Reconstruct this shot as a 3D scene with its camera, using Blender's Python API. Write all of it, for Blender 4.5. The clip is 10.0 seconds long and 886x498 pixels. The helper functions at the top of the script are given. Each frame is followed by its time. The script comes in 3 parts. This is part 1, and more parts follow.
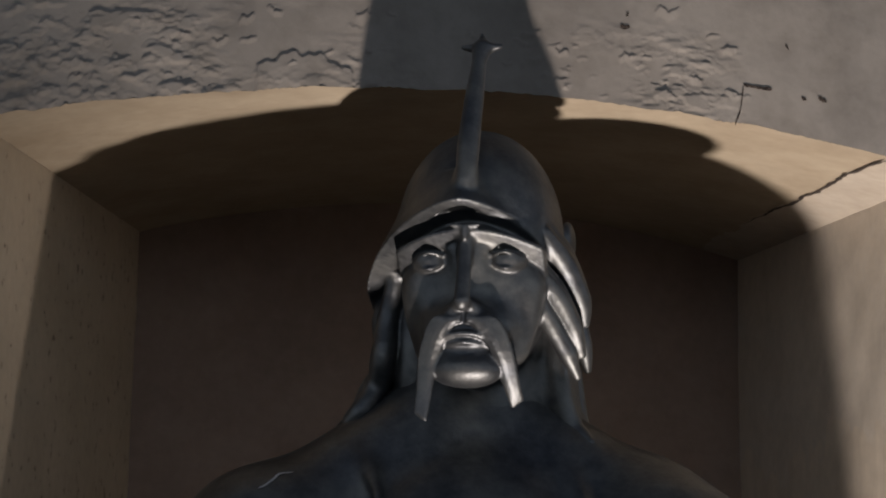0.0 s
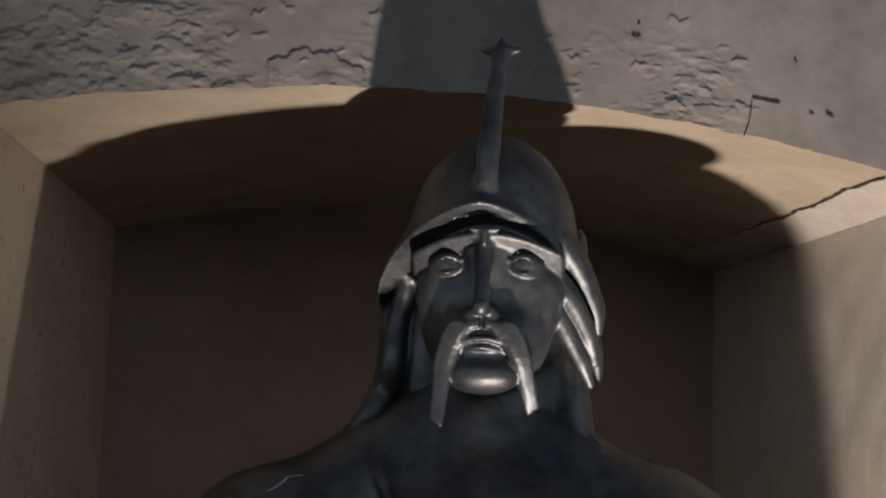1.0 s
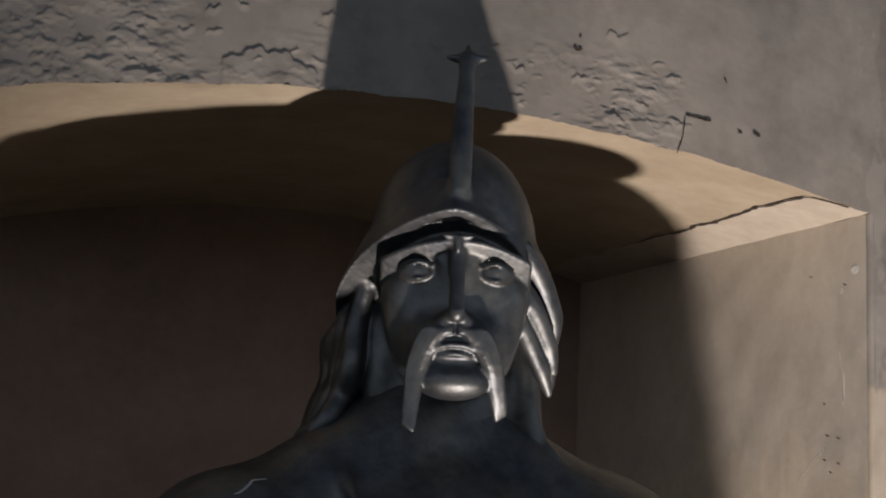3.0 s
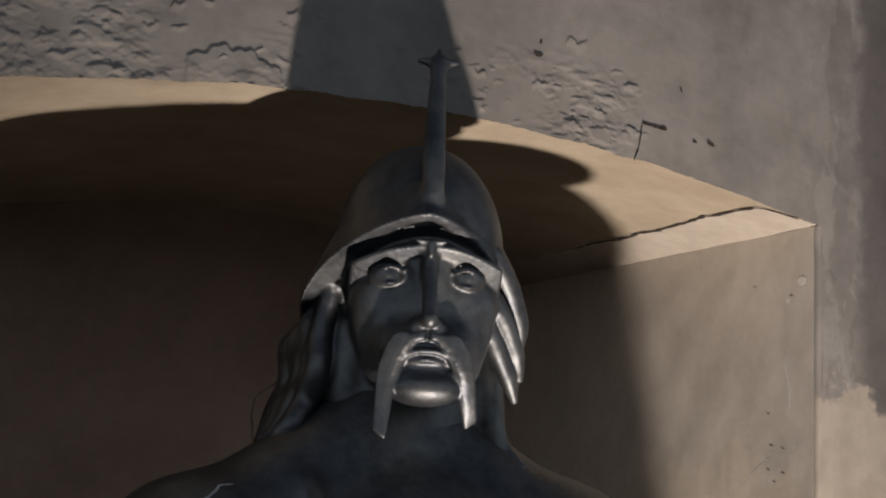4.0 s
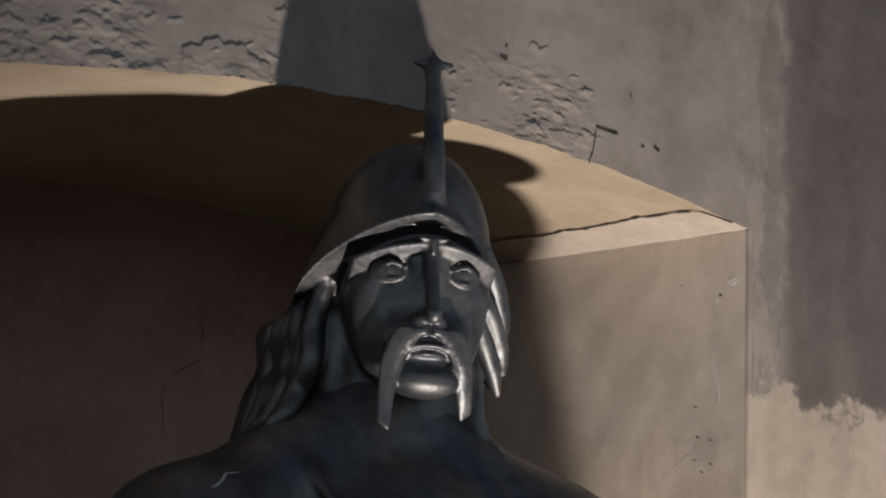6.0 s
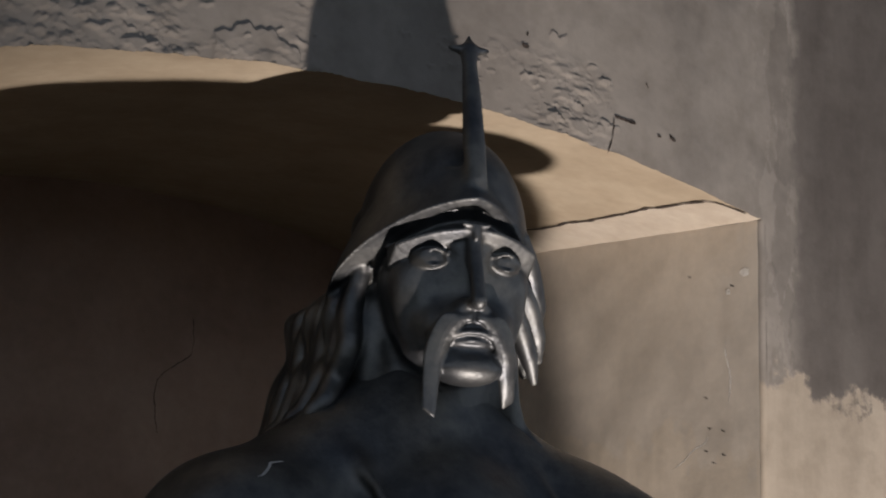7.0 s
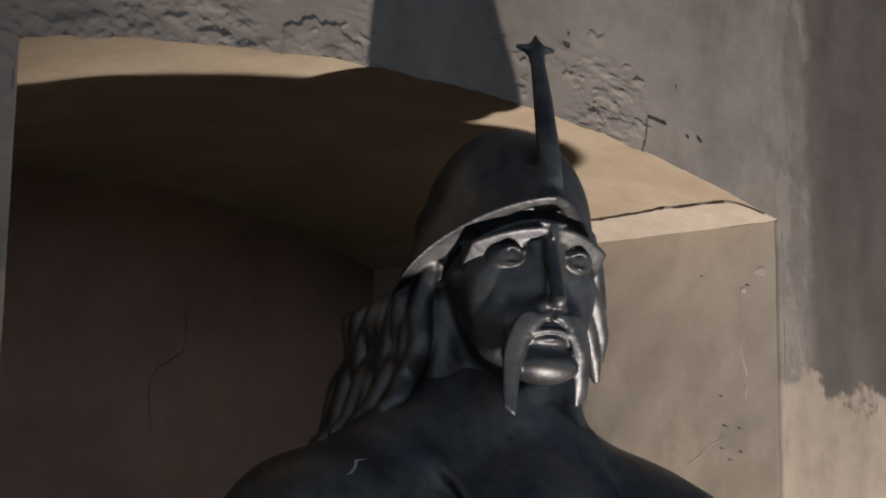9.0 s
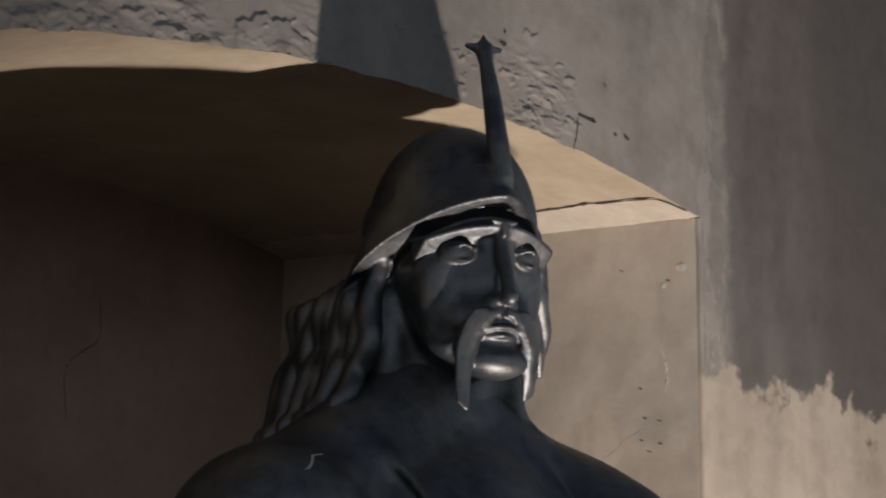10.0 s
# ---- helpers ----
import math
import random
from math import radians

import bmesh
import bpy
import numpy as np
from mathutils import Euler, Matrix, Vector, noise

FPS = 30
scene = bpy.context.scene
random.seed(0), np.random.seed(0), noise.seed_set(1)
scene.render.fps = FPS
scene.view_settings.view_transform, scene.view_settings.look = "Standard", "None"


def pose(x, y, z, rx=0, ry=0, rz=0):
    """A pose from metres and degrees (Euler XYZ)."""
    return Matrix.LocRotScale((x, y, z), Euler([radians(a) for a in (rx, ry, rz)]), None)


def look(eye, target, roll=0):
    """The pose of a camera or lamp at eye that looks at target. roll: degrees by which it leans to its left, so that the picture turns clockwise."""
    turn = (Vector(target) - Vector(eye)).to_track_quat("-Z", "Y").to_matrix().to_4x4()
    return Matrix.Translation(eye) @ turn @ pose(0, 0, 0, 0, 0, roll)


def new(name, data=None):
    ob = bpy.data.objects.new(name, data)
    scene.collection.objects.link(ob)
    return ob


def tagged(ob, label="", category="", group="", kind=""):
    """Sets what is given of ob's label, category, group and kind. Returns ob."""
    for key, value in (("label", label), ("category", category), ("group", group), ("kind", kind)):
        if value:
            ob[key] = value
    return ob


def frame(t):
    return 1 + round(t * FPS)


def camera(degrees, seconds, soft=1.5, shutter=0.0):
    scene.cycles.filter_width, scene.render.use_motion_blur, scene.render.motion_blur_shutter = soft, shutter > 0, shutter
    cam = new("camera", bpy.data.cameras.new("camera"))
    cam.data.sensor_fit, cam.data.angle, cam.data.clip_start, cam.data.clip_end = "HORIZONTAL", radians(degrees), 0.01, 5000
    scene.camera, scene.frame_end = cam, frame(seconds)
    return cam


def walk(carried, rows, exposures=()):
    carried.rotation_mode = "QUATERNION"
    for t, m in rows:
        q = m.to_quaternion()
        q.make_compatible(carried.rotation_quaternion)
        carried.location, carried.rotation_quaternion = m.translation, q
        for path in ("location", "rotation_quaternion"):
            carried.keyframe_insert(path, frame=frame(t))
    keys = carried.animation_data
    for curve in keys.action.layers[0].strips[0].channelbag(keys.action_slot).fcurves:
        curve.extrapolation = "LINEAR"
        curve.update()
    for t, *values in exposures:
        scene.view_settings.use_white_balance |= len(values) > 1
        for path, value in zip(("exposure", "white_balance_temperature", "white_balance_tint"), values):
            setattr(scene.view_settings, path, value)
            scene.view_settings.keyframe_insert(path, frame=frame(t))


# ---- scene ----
cam = camera(25.2, 10.0, soft=2.0, shutter=0.5)
PATH = [
    (0, (-0.215, -1.874, 1.726), (0.084, 0.066, 2.109), 1.1),
    (0.5, (-0.259, -1.848, 1.716), (0.085, 0.082, 2.112), 1.4),
    (1, (-0.312, -1.835, 1.724), (0.083, 0.086, 2.117), 2.1),
    (1.5, (-0.373, -1.824, 1.729), (0.129, 0.071, 2.126), 2.0),
    (2, (-0.441, -1.805, 1.72), (0.144, 0.064, 2.127), 1.9),
    (2.5, (-0.497, -1.788, 1.716), (0.133, 0.066, 2.124), 2.0),
    (4, (-0.638, -1.715, 1.723), (0.186, 0.061, 2.133), 2.3),
    (4.5, (-0.688, -1.69, 1.719), (0.185, 0.061, 2.135), 2.5),
    (5, (-0.754, -1.666, 1.714), (0.156, 0.066, 2.132), 2.7),
    (5.5, (-0.824, -1.654, 1.718), (0.143, 0.049, 2.125), 2.7),
    (5.7, (-0.848, -1.654, 1.722), (0.165, 0.022, 2.123), 2.5),
    (6.8, (-0.956, -1.574, 1.7), (0.181, 0.02, 2.11), 1.5),
    (7, (-0.976, -1.552, 1.697), (0.177, 0.029, 2.11), 1.4),
    (7.5, (-1.023, -1.514, 1.702), (0.165, 0.042, 2.109), 0.9),
    (8, (-1.058, -1.483, 1.7), (0.163, 0.048, 2.109), 0.8),
    (8.5, (-1.102, -1.446, 1.695), (0.156, 0.053, 2.108), 0.8),
    (9, (-1.157, -1.411, 1.695), (0.137, 0.057, 2.106), 0.8),
    (9.5, (-1.208, -1.382, 1.699), (0.14, 0.04, 2.098), 0.8),
    (10, (-1.247, -1.355, 1.704), (0.168, 0.002, 2.098), 0.4),
]
walk(cam, [(t, look(eye, target, roll)) for t, eye, target, roll in PATH])

# ---- light: one floodlight from below, dim dusk around ----
world = bpy.data.worlds.new("world")
scene.world = world
world.use_nodes = True
tree = world.node_tree
back = tree.nodes["Background"]
back.inputs[1].default_value = 0.85
coords, parts, fade = (tree.nodes.new("ShaderNode" + kind) for kind in ("TexCoord", "SeparateXYZ", "ValToRGB"))
tree.links.new(coords.outputs["Generated"], parts.inputs[0])
tree.links.new(parts.outputs[2], fade.inputs[0])
tree.links.new(fade.outputs[0], back.inputs[0])
fade.color_ramp.elements[0].color = (1.0, 1.10, 1.24, 1)
fade.color_ramp.elements[1].position = 0.75
fade.color_ramp.elements[1].color = (0.05, 0.065, 0.10, 1)
fade.color_ramp.elements.new(0.30).color = (0.30, 0.36, 0.46, 1)
scene.view_settings.exposure = 0.0

lamp = bpy.data.lights.new("floodlight", "SPOT")
lamp.energy = 395
lamp.color = (1.0, 0.885, 0.825)
lamp.spot_size = radians(52)
lamp.spot_blend = 1.0
lamp.shadow_soft_size = 0.034
LAMP = Vector((0.18, -1.20, 0.09))
new("floodlight", lamp).matrix_world = look(LAMP, (0.54, 0.0, 2.05))


# ---- materials ----
def material(name):
    m = bpy.data.materials.new(name)
    m.use_nodes = True
    t = m.node_tree
    return m, t, t.nodes["Principled BSDF"]


def node(t, kind, **values):
    n = t.nodes.new(kind)
    for key, value in values.items():
        n.inputs[key].default_value = value
    return n


def noise_of(t, scale, detail=4, rough=0.55, stretch=(1, 1, 1)):
    co = t.nodes.new("ShaderNodeTexCoord")
    mp = node(t, "ShaderNodeMapping", Scale=stretch)
    t.links.new(co.outputs["Object"], mp.inputs["Vector"])
    n = node(t, "ShaderNodeTexNoise", Scale=scale, Detail=detail, Roughness=rough)
    t.links.new(mp.outputs[0], n.inputs["Vector"])
    return n.outputs["Fac"]


def ramp(t, fac, stops):
    n = t.nodes.new("ShaderNodeValToRGB")
    e = n.color_ramp.elements
    e[0].position, e[0].color = stops[0][0], (*stops[0][1], 1)
    e[1].position, e[1].color = stops[-1][0], (*stops[-1][1], 1)
    for p, c in stops[1:-1]:
        e.new(p).color = (*c, 1)
    t.links.new(fac, n.inputs[0])
    return n.outputs[0]


def mixed(t, fac, a, b, mode="MIX"):
    n = t.nodes.new("ShaderNodeMix")
    n.data_type, n.blend_type = "RGBA", mode
    for slot, v in ((0, fac), (6, a), (7, b)):
        if isinstance(v, bpy.types.NodeSocket):
            t.links.new(v, n.inputs[slot])
        elif slot == 0:
            n.inputs[0].default_value = v
        else:
            n.inputs[slot].default_value = (*v, 1)
    return n.outputs[2]


def sums(t, op, a, b=0.0, c=0.0):
    n = t.nodes.new("ShaderNodeMath")
    n.operation = op
    for i, v in enumerate((a, b, c)):
        if isinstance(v, bpy.types.NodeSocket):
            t.links.new(v, n.inputs[i])
        else:
            n.inputs[i].default_value = v
    return n.outputs[0]


def bumped(t, bsdf, heights):
    last = None
    for height, distance in heights:
        b = node(t, "ShaderNodeBump", Strength=1.0, Distance=distance)
        t.links.new(height, b.inputs["Height"])
        if last:
            t.links.new(last, b.inputs["Normal"])
        last = b.outputs[0]
    t.links.new(last, bsdf.inputs["Normal"])


def place(t):
    co = t.nodes.new("ShaderNodeTexCoord")
    s = t.nodes.new("ShaderNodeSeparateXYZ")
    t.links.new(co.outputs["Object"], s.inputs[0])
    return s.outputs


def smooth(t, v, a, b):
    n = t.nodes.new("ShaderNodeMapRange")
    n.interpolation_type = "SMOOTHSTEP"
    n.inputs["From Min"].default_value, n.inputs["From Max"].default_value = a, b
    t.links.new(v, n.inputs["Value"])
    return n.outputs[0]


def plaster_wall(name, low, tones, umber):
    """Grey limewash over ochre plaster: the wash is gone lower down with a ragged edge, and a dark wash with runs covers the east."""
    m, t, b = material(name)
    x, y, z = place(t)
    fine, broad, mid = noise_of(t, 60, 6, 0.6), noise_of(t, 5, 5), noise_of(t, 22, 5, 0.6)
    run = noise_of(t, 16, 4, 0.5, (1, 1, 0.07))
    grey = ramp(t, broad, [(0.3, tones[0]), (0.7, tones[1])])
    ochre = ramp(t, broad, [(0.3, tones[2]), (0.7, tones[3])])
    patch = smooth(t, noise_of(t, 9, 4, 0.5, (1, 1, 0.6)), 0.52, 0.60)
    grey = mixed(t, sums(t, "MULTIPLY", patch, 0.35 if umber else 0.15), grey, mixed(t, 1.0, grey, (0.62, 0.62, 0.63), "MULTIPLY"))
    if umber:
        side = sums(t, "ADD", x, sums(t, "MULTIPLY", sums(t, "SUBTRACT", mid, 0.5), 0.05))
        side = sums(t, "ADD", side, sums(t, "MULTIPLY", sums(t, "SUBTRACT", run, 0.5), 0.03))
        scraped = sums(t, "MULTIPLY", smooth(t, x, 0.560, 0.615), smooth(t, noise_of(t, 17, 6, 0.6, (1, 1, 0.55)), 0.485, 0.515))
        grey = mixed(t, sums(t, "MULTIPLY", scraped, 0.26), grey, (0.37, 0.335, 0.290))
        worn = sums(t, "MULTIPLY", smooth(t, x, 0.570, 0.630), smooth(t, noise_of(t, 13, 6, 0.62, (1, 1, 0.4)), 0.53, 0.57))
        grey = mixed(t, sums(t, "MULTIPLY", worn, 0.45), grey, (0.115, 0.100, 0.088))
        dark = ramp(t, noise_of(t, 11, 5, 0.55, (1, 1, 0.25)), [(0.35, (0.074, 0.063, 0.055)), (0.65, (0.115, 0.101, 0.089))])
        grey = mixed(t, smooth(t, side, 0.646, 0.672), grey, dark)
        grey = mixed(t, smooth(t, side, 0.80, 0.90), grey, (0.072, 0.062, 0.055))
    else:
        lime = sums(t, "MULTIPLY", smooth(t, noise_of(t, 34, 5, 0.6, (1, 1, 0.6)), 0.54, 0.62), sums(t, "SUBTRACT", 1.0, smooth(t, y, 0.03, 0.12)))
        lime = sums(t, "MULTIPLY", lime, smooth(t, z, 1.95, 2.08))
        grey = mixed(t, sums(t, "MULTIPLY", lime, 0.55), grey, (0.66, 0.60, 0.52))
    edge = sums(t, "ADD", sums(t, "MULTIPLY", noise_of(t, 16, 6, 0.6), 0.20), sums(t, "MULTIPLY", run, 0.12))
    edge = sums(t, "ADD", edge, low - 0.16)
    if umber:
        near = sums(t, "MULTIPLY", smooth(t, x, 0.50, 0.60), sums(t, "SUBTRACT", 1.0, smooth(t, x, 0.63, 0.70)))
        edge = sums(t, "ADD", edge, sums(t, "MULTIPLY", near, 0.02))
    bare = smooth(t, sums(t, "SUBTRACT", edge, z), -0.010, 0.012)
    streak = ramp(t, run, [(0.40, (0.66, 0.64, 0.62)), (0.52, (1, 1, 1))])
    ochre = mixed(t, 0.3, ochre, streak, "MULTIPLY")
    col = mixed(t, bare, grey, ochre)
    col = mixed(t, 0.22, col, ramp(t, fine, [(0.3, (0.55, 0.55, 0.55)), (0.7, (1, 1, 1))]), "MULTIPLY")
    col = mixed(t, 0.45 if umber else 0.22, col, ramp(t, mid, [(0.32, (0.6, 0.58, 0.55)), (0.55, (1, 1, 1))]), "MULTIPLY")
    t.links.new(col, b.inputs["Base Color"])
    b.inputs["Roughness"].default_value = 0.92
    bumped(t, b, [(bare, -0.0006), (fine, 0.0005), (mid, 0.0010)] if umber else [(fine, 0.0003), (mid, 0.0005)])
    return m


def plaster_niche(name, a, c, dark):
    m, t, b = material(name)
    fine, broad = noise_of(t, 70, 6, 0.6), noise_of(t, 6, 5)
    col = ramp(t, broad, [(0.3, a), (0.7, c)])
    if dark:
        spots = ramp(t, noise_of(t, 70, 3, 0.5), [(0.30, dark), (0.36, (1, 1, 1))])
        col = mixed(t, 0.7, col, spots, "MULTIPLY")
    else:
        col = mixed(t, 0.5, col, ramp(t, noise_of(t, 13, 5, 0.6), [(0.35, (0.74, 0.70, 0.66)), (0.6, (1, 1, 1))]), "MULTIPLY")
    col = mixed(t, 0.3, col, ramp(t, fine, [(0.3, (0.6, 0.6, 0.6)), (0.7, (1, 1, 1))]), "MULTIPLY")
    t.links.new(col, b.inputs["Base Color"])
    b.inputs["Roughness"].default_value = 0.88
    bumped(t, b, [(fine, 0.0004), (broad, 0.003)])
    return m


def bronze():
    m, t, b = material("dark_bronze")
    broad, fine, mid = noise_of(t, 18, 5), noise_of(t, 150, 5, 0.6), noise_of(t, 55, 5, 0.65)
    col = ramp(t, broad, [(0.3, (0.072, 0.077, 0.087)), (0.7, (0.158, 0.157, 0.150))])
    col = mixed(t, 0.55, col, ramp(t, mid, [(0.36, (0.50, 0.52, 0.54)), (0.62, (1.15, 1.15, 1.10))]), "MULTIPLY")
    t.links.new(col, b.inputs["Base Color"])
    b.inputs["Metallic"].default_value = 0.88
    gloss = sums(t, "ADD", sums(t, "MULTIPLY", broad, 0.20), sums(t, "MULTIPLY", mid, 0.22))
    t.links.new(sums(t, "ADD", gloss, 0.27), b.inputs["Roughness"])
    bumped(t, b, [(fine, 0.0004), (mid, 0.0007), (broad, 0.002)])
    return m


def plain(name, a, c, scale, rough=0.9):
    m, t, b = material(name)
    col = ramp(t, noise_of(t, scale, 6), [(0.3, a), (0.7, c)])
    t.links.new(col, b.inputs["Base Color"])
    b.inputs["Roughness"].default_value = rough
    bumped(t, b, [(noise_of(t, scale * 6, 5), 0.004)])
    return m


WALL = plaster_wall("grey_plaster", 2.012, ((0.184, 0.163, 0.140), (0.243, 0.219, 0.190), (0.315, 0.267, 0.206), (0.40, 0.340, 0.267)), True)
# east side: tones raised well over the wall's to offset the lamp's grazing angle
SIDE = plaster_wall("worn_lightened_plaster", 1.955, ((0.61, 0.537, 0.443), (0.68, 0.602, 0.502), (0.65, 0.560, 0.442), (0.73, 0.632, 0.506)), False)
SOFFIT = plaster_niche("ochre_plaster", (0.33, 0.268, 0.188), (0.40, 0.332, 0.240), None)
CREAM = plaster_niche("cream_plaster", (0.40, 0.345, 0.275), (0.47, 0.41, 0.335), None)
# west side: soffit plaster with specks, brightened in colour where the lamp only grazes
SPECKED = plaster_niche("specked_lightened_plaster", (0.42, 0.345, 0.247), (0.51, 0.428, 0.318), (0.35, 0.32, 0.3))
# the niche back's shade is put into this browner plaster tone
BACK = plaster_niche("shade_brown_plaster", (0.265, 0.195, 0.156), (0.325, 0.245, 0.197), None)
SCRATCH = plain("pale_scratch", (0.34, 0.34, 0.34), (0.5, 0.5, 0.49), 90, 0.6)
LIME = plain("lime_splash", (0.74, 0.70, 0.63), (0.84, 0.80, 0.73), 60)
BRONZE = bronze()
PAVING = plain("stone_paving", (0.16, 0.15, 0.14), (0.26, 0.25, 0.23), 3)
CRACK = plain("dirty_crack", (0.022, 0.014, 0.010), (0.045, 0.031, 0.022), 40)

# ---- the niche: opening, splay and arch ----
LEFT, RIGHT, SPRING, RISE, DEPTH, SILL, ROUND = -0.381, 0.600, 2.200, 0.057, 0.73, 0.50, 0.006


def left_of(y):
    return LEFT + 0.22 * y


def rough(x, y, z, scale, octaves=4):
    return noise.fractal(Vector((x * scale, y * scale, z * scale)), 1.0, 2.0, octaves)


def arch(x, y=0.0):
    """Height of the soffit over the place x, y."""
    a = left_of(y)
    u = min(max((x - a) / (RIGHT - a), 0.0), 1.0)
    return SPRING + RISE * (1 - (2 * u - 1) ** 2) + 0.06 * y


def sheet(rows):
    """Vertices and faces of a grid given as rows of points."""
    n = len(rows[0])
    faces = [(i * n + j, i * n + j + 1, (i + 1) * n + j + 1, (i + 1) * n + j) for i in range(len(rows) - 1) for j in range(n - 1)]
    return [p for row in rows for p in row], faces


def block(x0, x1, y0, y1, z0, z1):
    v = [(x, y, z) for x in (x0, x1) for y in (y0, y1) for z in (z0, z1)]
    return v, [(0, 1, 3, 2), (4, 6, 7, 5), (0, 4, 5, 1), (2, 3, 7, 6), (0, 2, 6, 4), (1, 5, 7, 3)]


def mesh(name, pieces, mat, smooth=True):
    verts, faces = [], []
    for v, f in pieces:
        n = len(verts)
        verts += v
        faces += [tuple(i + n for i in q) for q in f]
    data = bpy.data.meshes.new(name)
    data.from_pydata(verts, [], faces)
    data.materials.append(mat)
    for p in data.polygons:
        p.use_smooth = smooth
    return data


def waves(x, z, scale, seed, octaves=3):
    """Soft unevenness over arrays of places, from a few crossing waves an octave."""
    rng = np.random.default_rng(seed)
    out = np.zeros_like(x)
    for o in range(octaves):
        for _ in range(5):
            a, p = rng.uniform(0, 2 * np.pi, 2)
            f = scale * 2**o * rng.uniform(0.7, 1.4)
            out += np.sin(f * (x * np.cos(a) + z * np.sin(a)) + p) * 0.5**o / 5
    return out


def chips(count, x0, x1, z0, z1, seed):
    """Lifted scales of limewash: place, width, height, lift and slant of each."""
    rng = np.random.default_rng(seed)
    for _ in range(count):
        wide = 0.0032 + 0.013 * rng.random() ** 2.5
        yield rng.uniform(x0, x1), rng.uniform(z0, z1), wide, wide * rng.uniform(0.25, 0.5), rng.uniform(0.0008, 0.0024), rng.uniform(-0.35, 0.35), rng.uniform(0, 99)


CHIPS = [*chips(190, -0.90, 0.03, 2.215, 2.50, 1), *chips(40, 0.10, 0.38, 2.248, 2.330, 3), *chips(5, 0.1, 0.4, 2.33, 2.5, 4), *chips(16, -0.9, -0.385, 1.7, 2.2, 5)]


def lattice(x, z, seed):
    """Smooth noise over arrays of places, about -1 to 1, one cell a unit."""
    grid = np.random.default_rng(seed).uniform(-1, 1, (97, 89))
    i, j = np.floor(x).astype(int), np.floor(z).astype(int)
    u, v = x - i, z - j
    u, v = u * u * (3 - 2 * u), v * v * (3 - 2 * v)
    g = lambda a, b: grid[(i + a) % 97, (j + b) % 89]
    return (g(0, 0) * (1 - u) + g(1, 0) * u) * (1 - v) + (g(0, 1) * (1 - u) + g(1, 1) * u) * v


def layers(x, z):
    """Broken coats of limewash: flat plates with torn edges, thick over the arch and fading to the east."""
    n = sum(lattice(x * 52 * 2**o + 9 * o, z * 100 * 2**o + 5 * o, 20 + o) * 0.60**o for o in range(5))
    where = np.clip((0.10 - x) / 0.10, 0, 1) + np.clip((x - 0.06) / 0.05, 0, 1) * np.clip((0.40 - x) / 0.10, 0, 1) * np.clip((2.345 - z) / 0.03, 0, 1)
    where = np.clip(where, 0, 1) * np.clip(0.75 + 1.2 * lattice(x * 9, z * 14, 31), 0, 1) * np.clip((z - 1.6) / 0.5, 0, 1)
    out = np.zeros_like(x)
    for level, lift in ((-0.30, 0.0008), (0.10, 0.0010), (0.45, 0.0013)):
        out += lift / (1 + np.exp(-np.clip((n - level) * 90, -30, 30)))
    return where * out


def relief(x, z):
    """How far the wall's face stands back at places x, z: scales that lift at their upper edge, one large loose piece over the arch."""
    out = 0.0016 * waves(x, z, 14, 3) + 0.0002 * waves(x, z, 120, 4) - layers(x, z)
    for cx, cz, wide, high, lift, slant, seed in CHIPS:
        near = (abs(x - cx) < wide * 1.6) & (abs(z - cz) < high * 2.6)
        if not near.any():
            continue
        u, v = (x[near] - cx) / wide, (z[near] - cz - slant * (x[near] - cx)) / high
        v = v + (0.1 + 0.5 * (seed % 1)) * np.sin(u * (2 + seed % 4) + seed) + 0.25 * np.sin(u * 11 + seed * 2) * np.sin(u * 3 + seed)
        body = np.clip((1 - abs(u)) * 3, 0, 1)
        out[near] -= lift * body * np.where(v < 0.5, np.clip((v + 1.5) / 2, 0, 1), 0)
    loose = 2.268 + 0.017 * (1 - ((x + 0.068) / 0.046) ** 2) + 0.0025 * np.sin(x * 210) + 0.0015 * np.sin(x * 470)
    out -= 0.0021 * ((abs(x + 0.066) < 0.047) & (z < loose)) * np.clip((z - 2.235) / 0.02, 0, 1)
    return out


def ragged(x):
    """The chipped lower edge of the wall's face over the arch."""
    return 0.0009 * np.sin(x * 47 + 2.6 * np.sin(x * 19)) + 0.0006 * np.sin(x * 173 + 3 * np.sin(x * 41)) * np.sin(x * 13) + 0.0005 * np.sin(x * 611 + 4 * np.sin(x * 67)) * np.sin(x * 29 + 1)


def facing(xs, bottoms, top, rows):
    v = np.linspace(0, 1, rows)[:, None]
    x = np.repeat(np.array(xs)[None], rows, 0)
    z = np.array(bottoms)[None] * (1 - v) + top * v
    return sheet(np.stack([x, relief(x, z), z], -1).tolist())


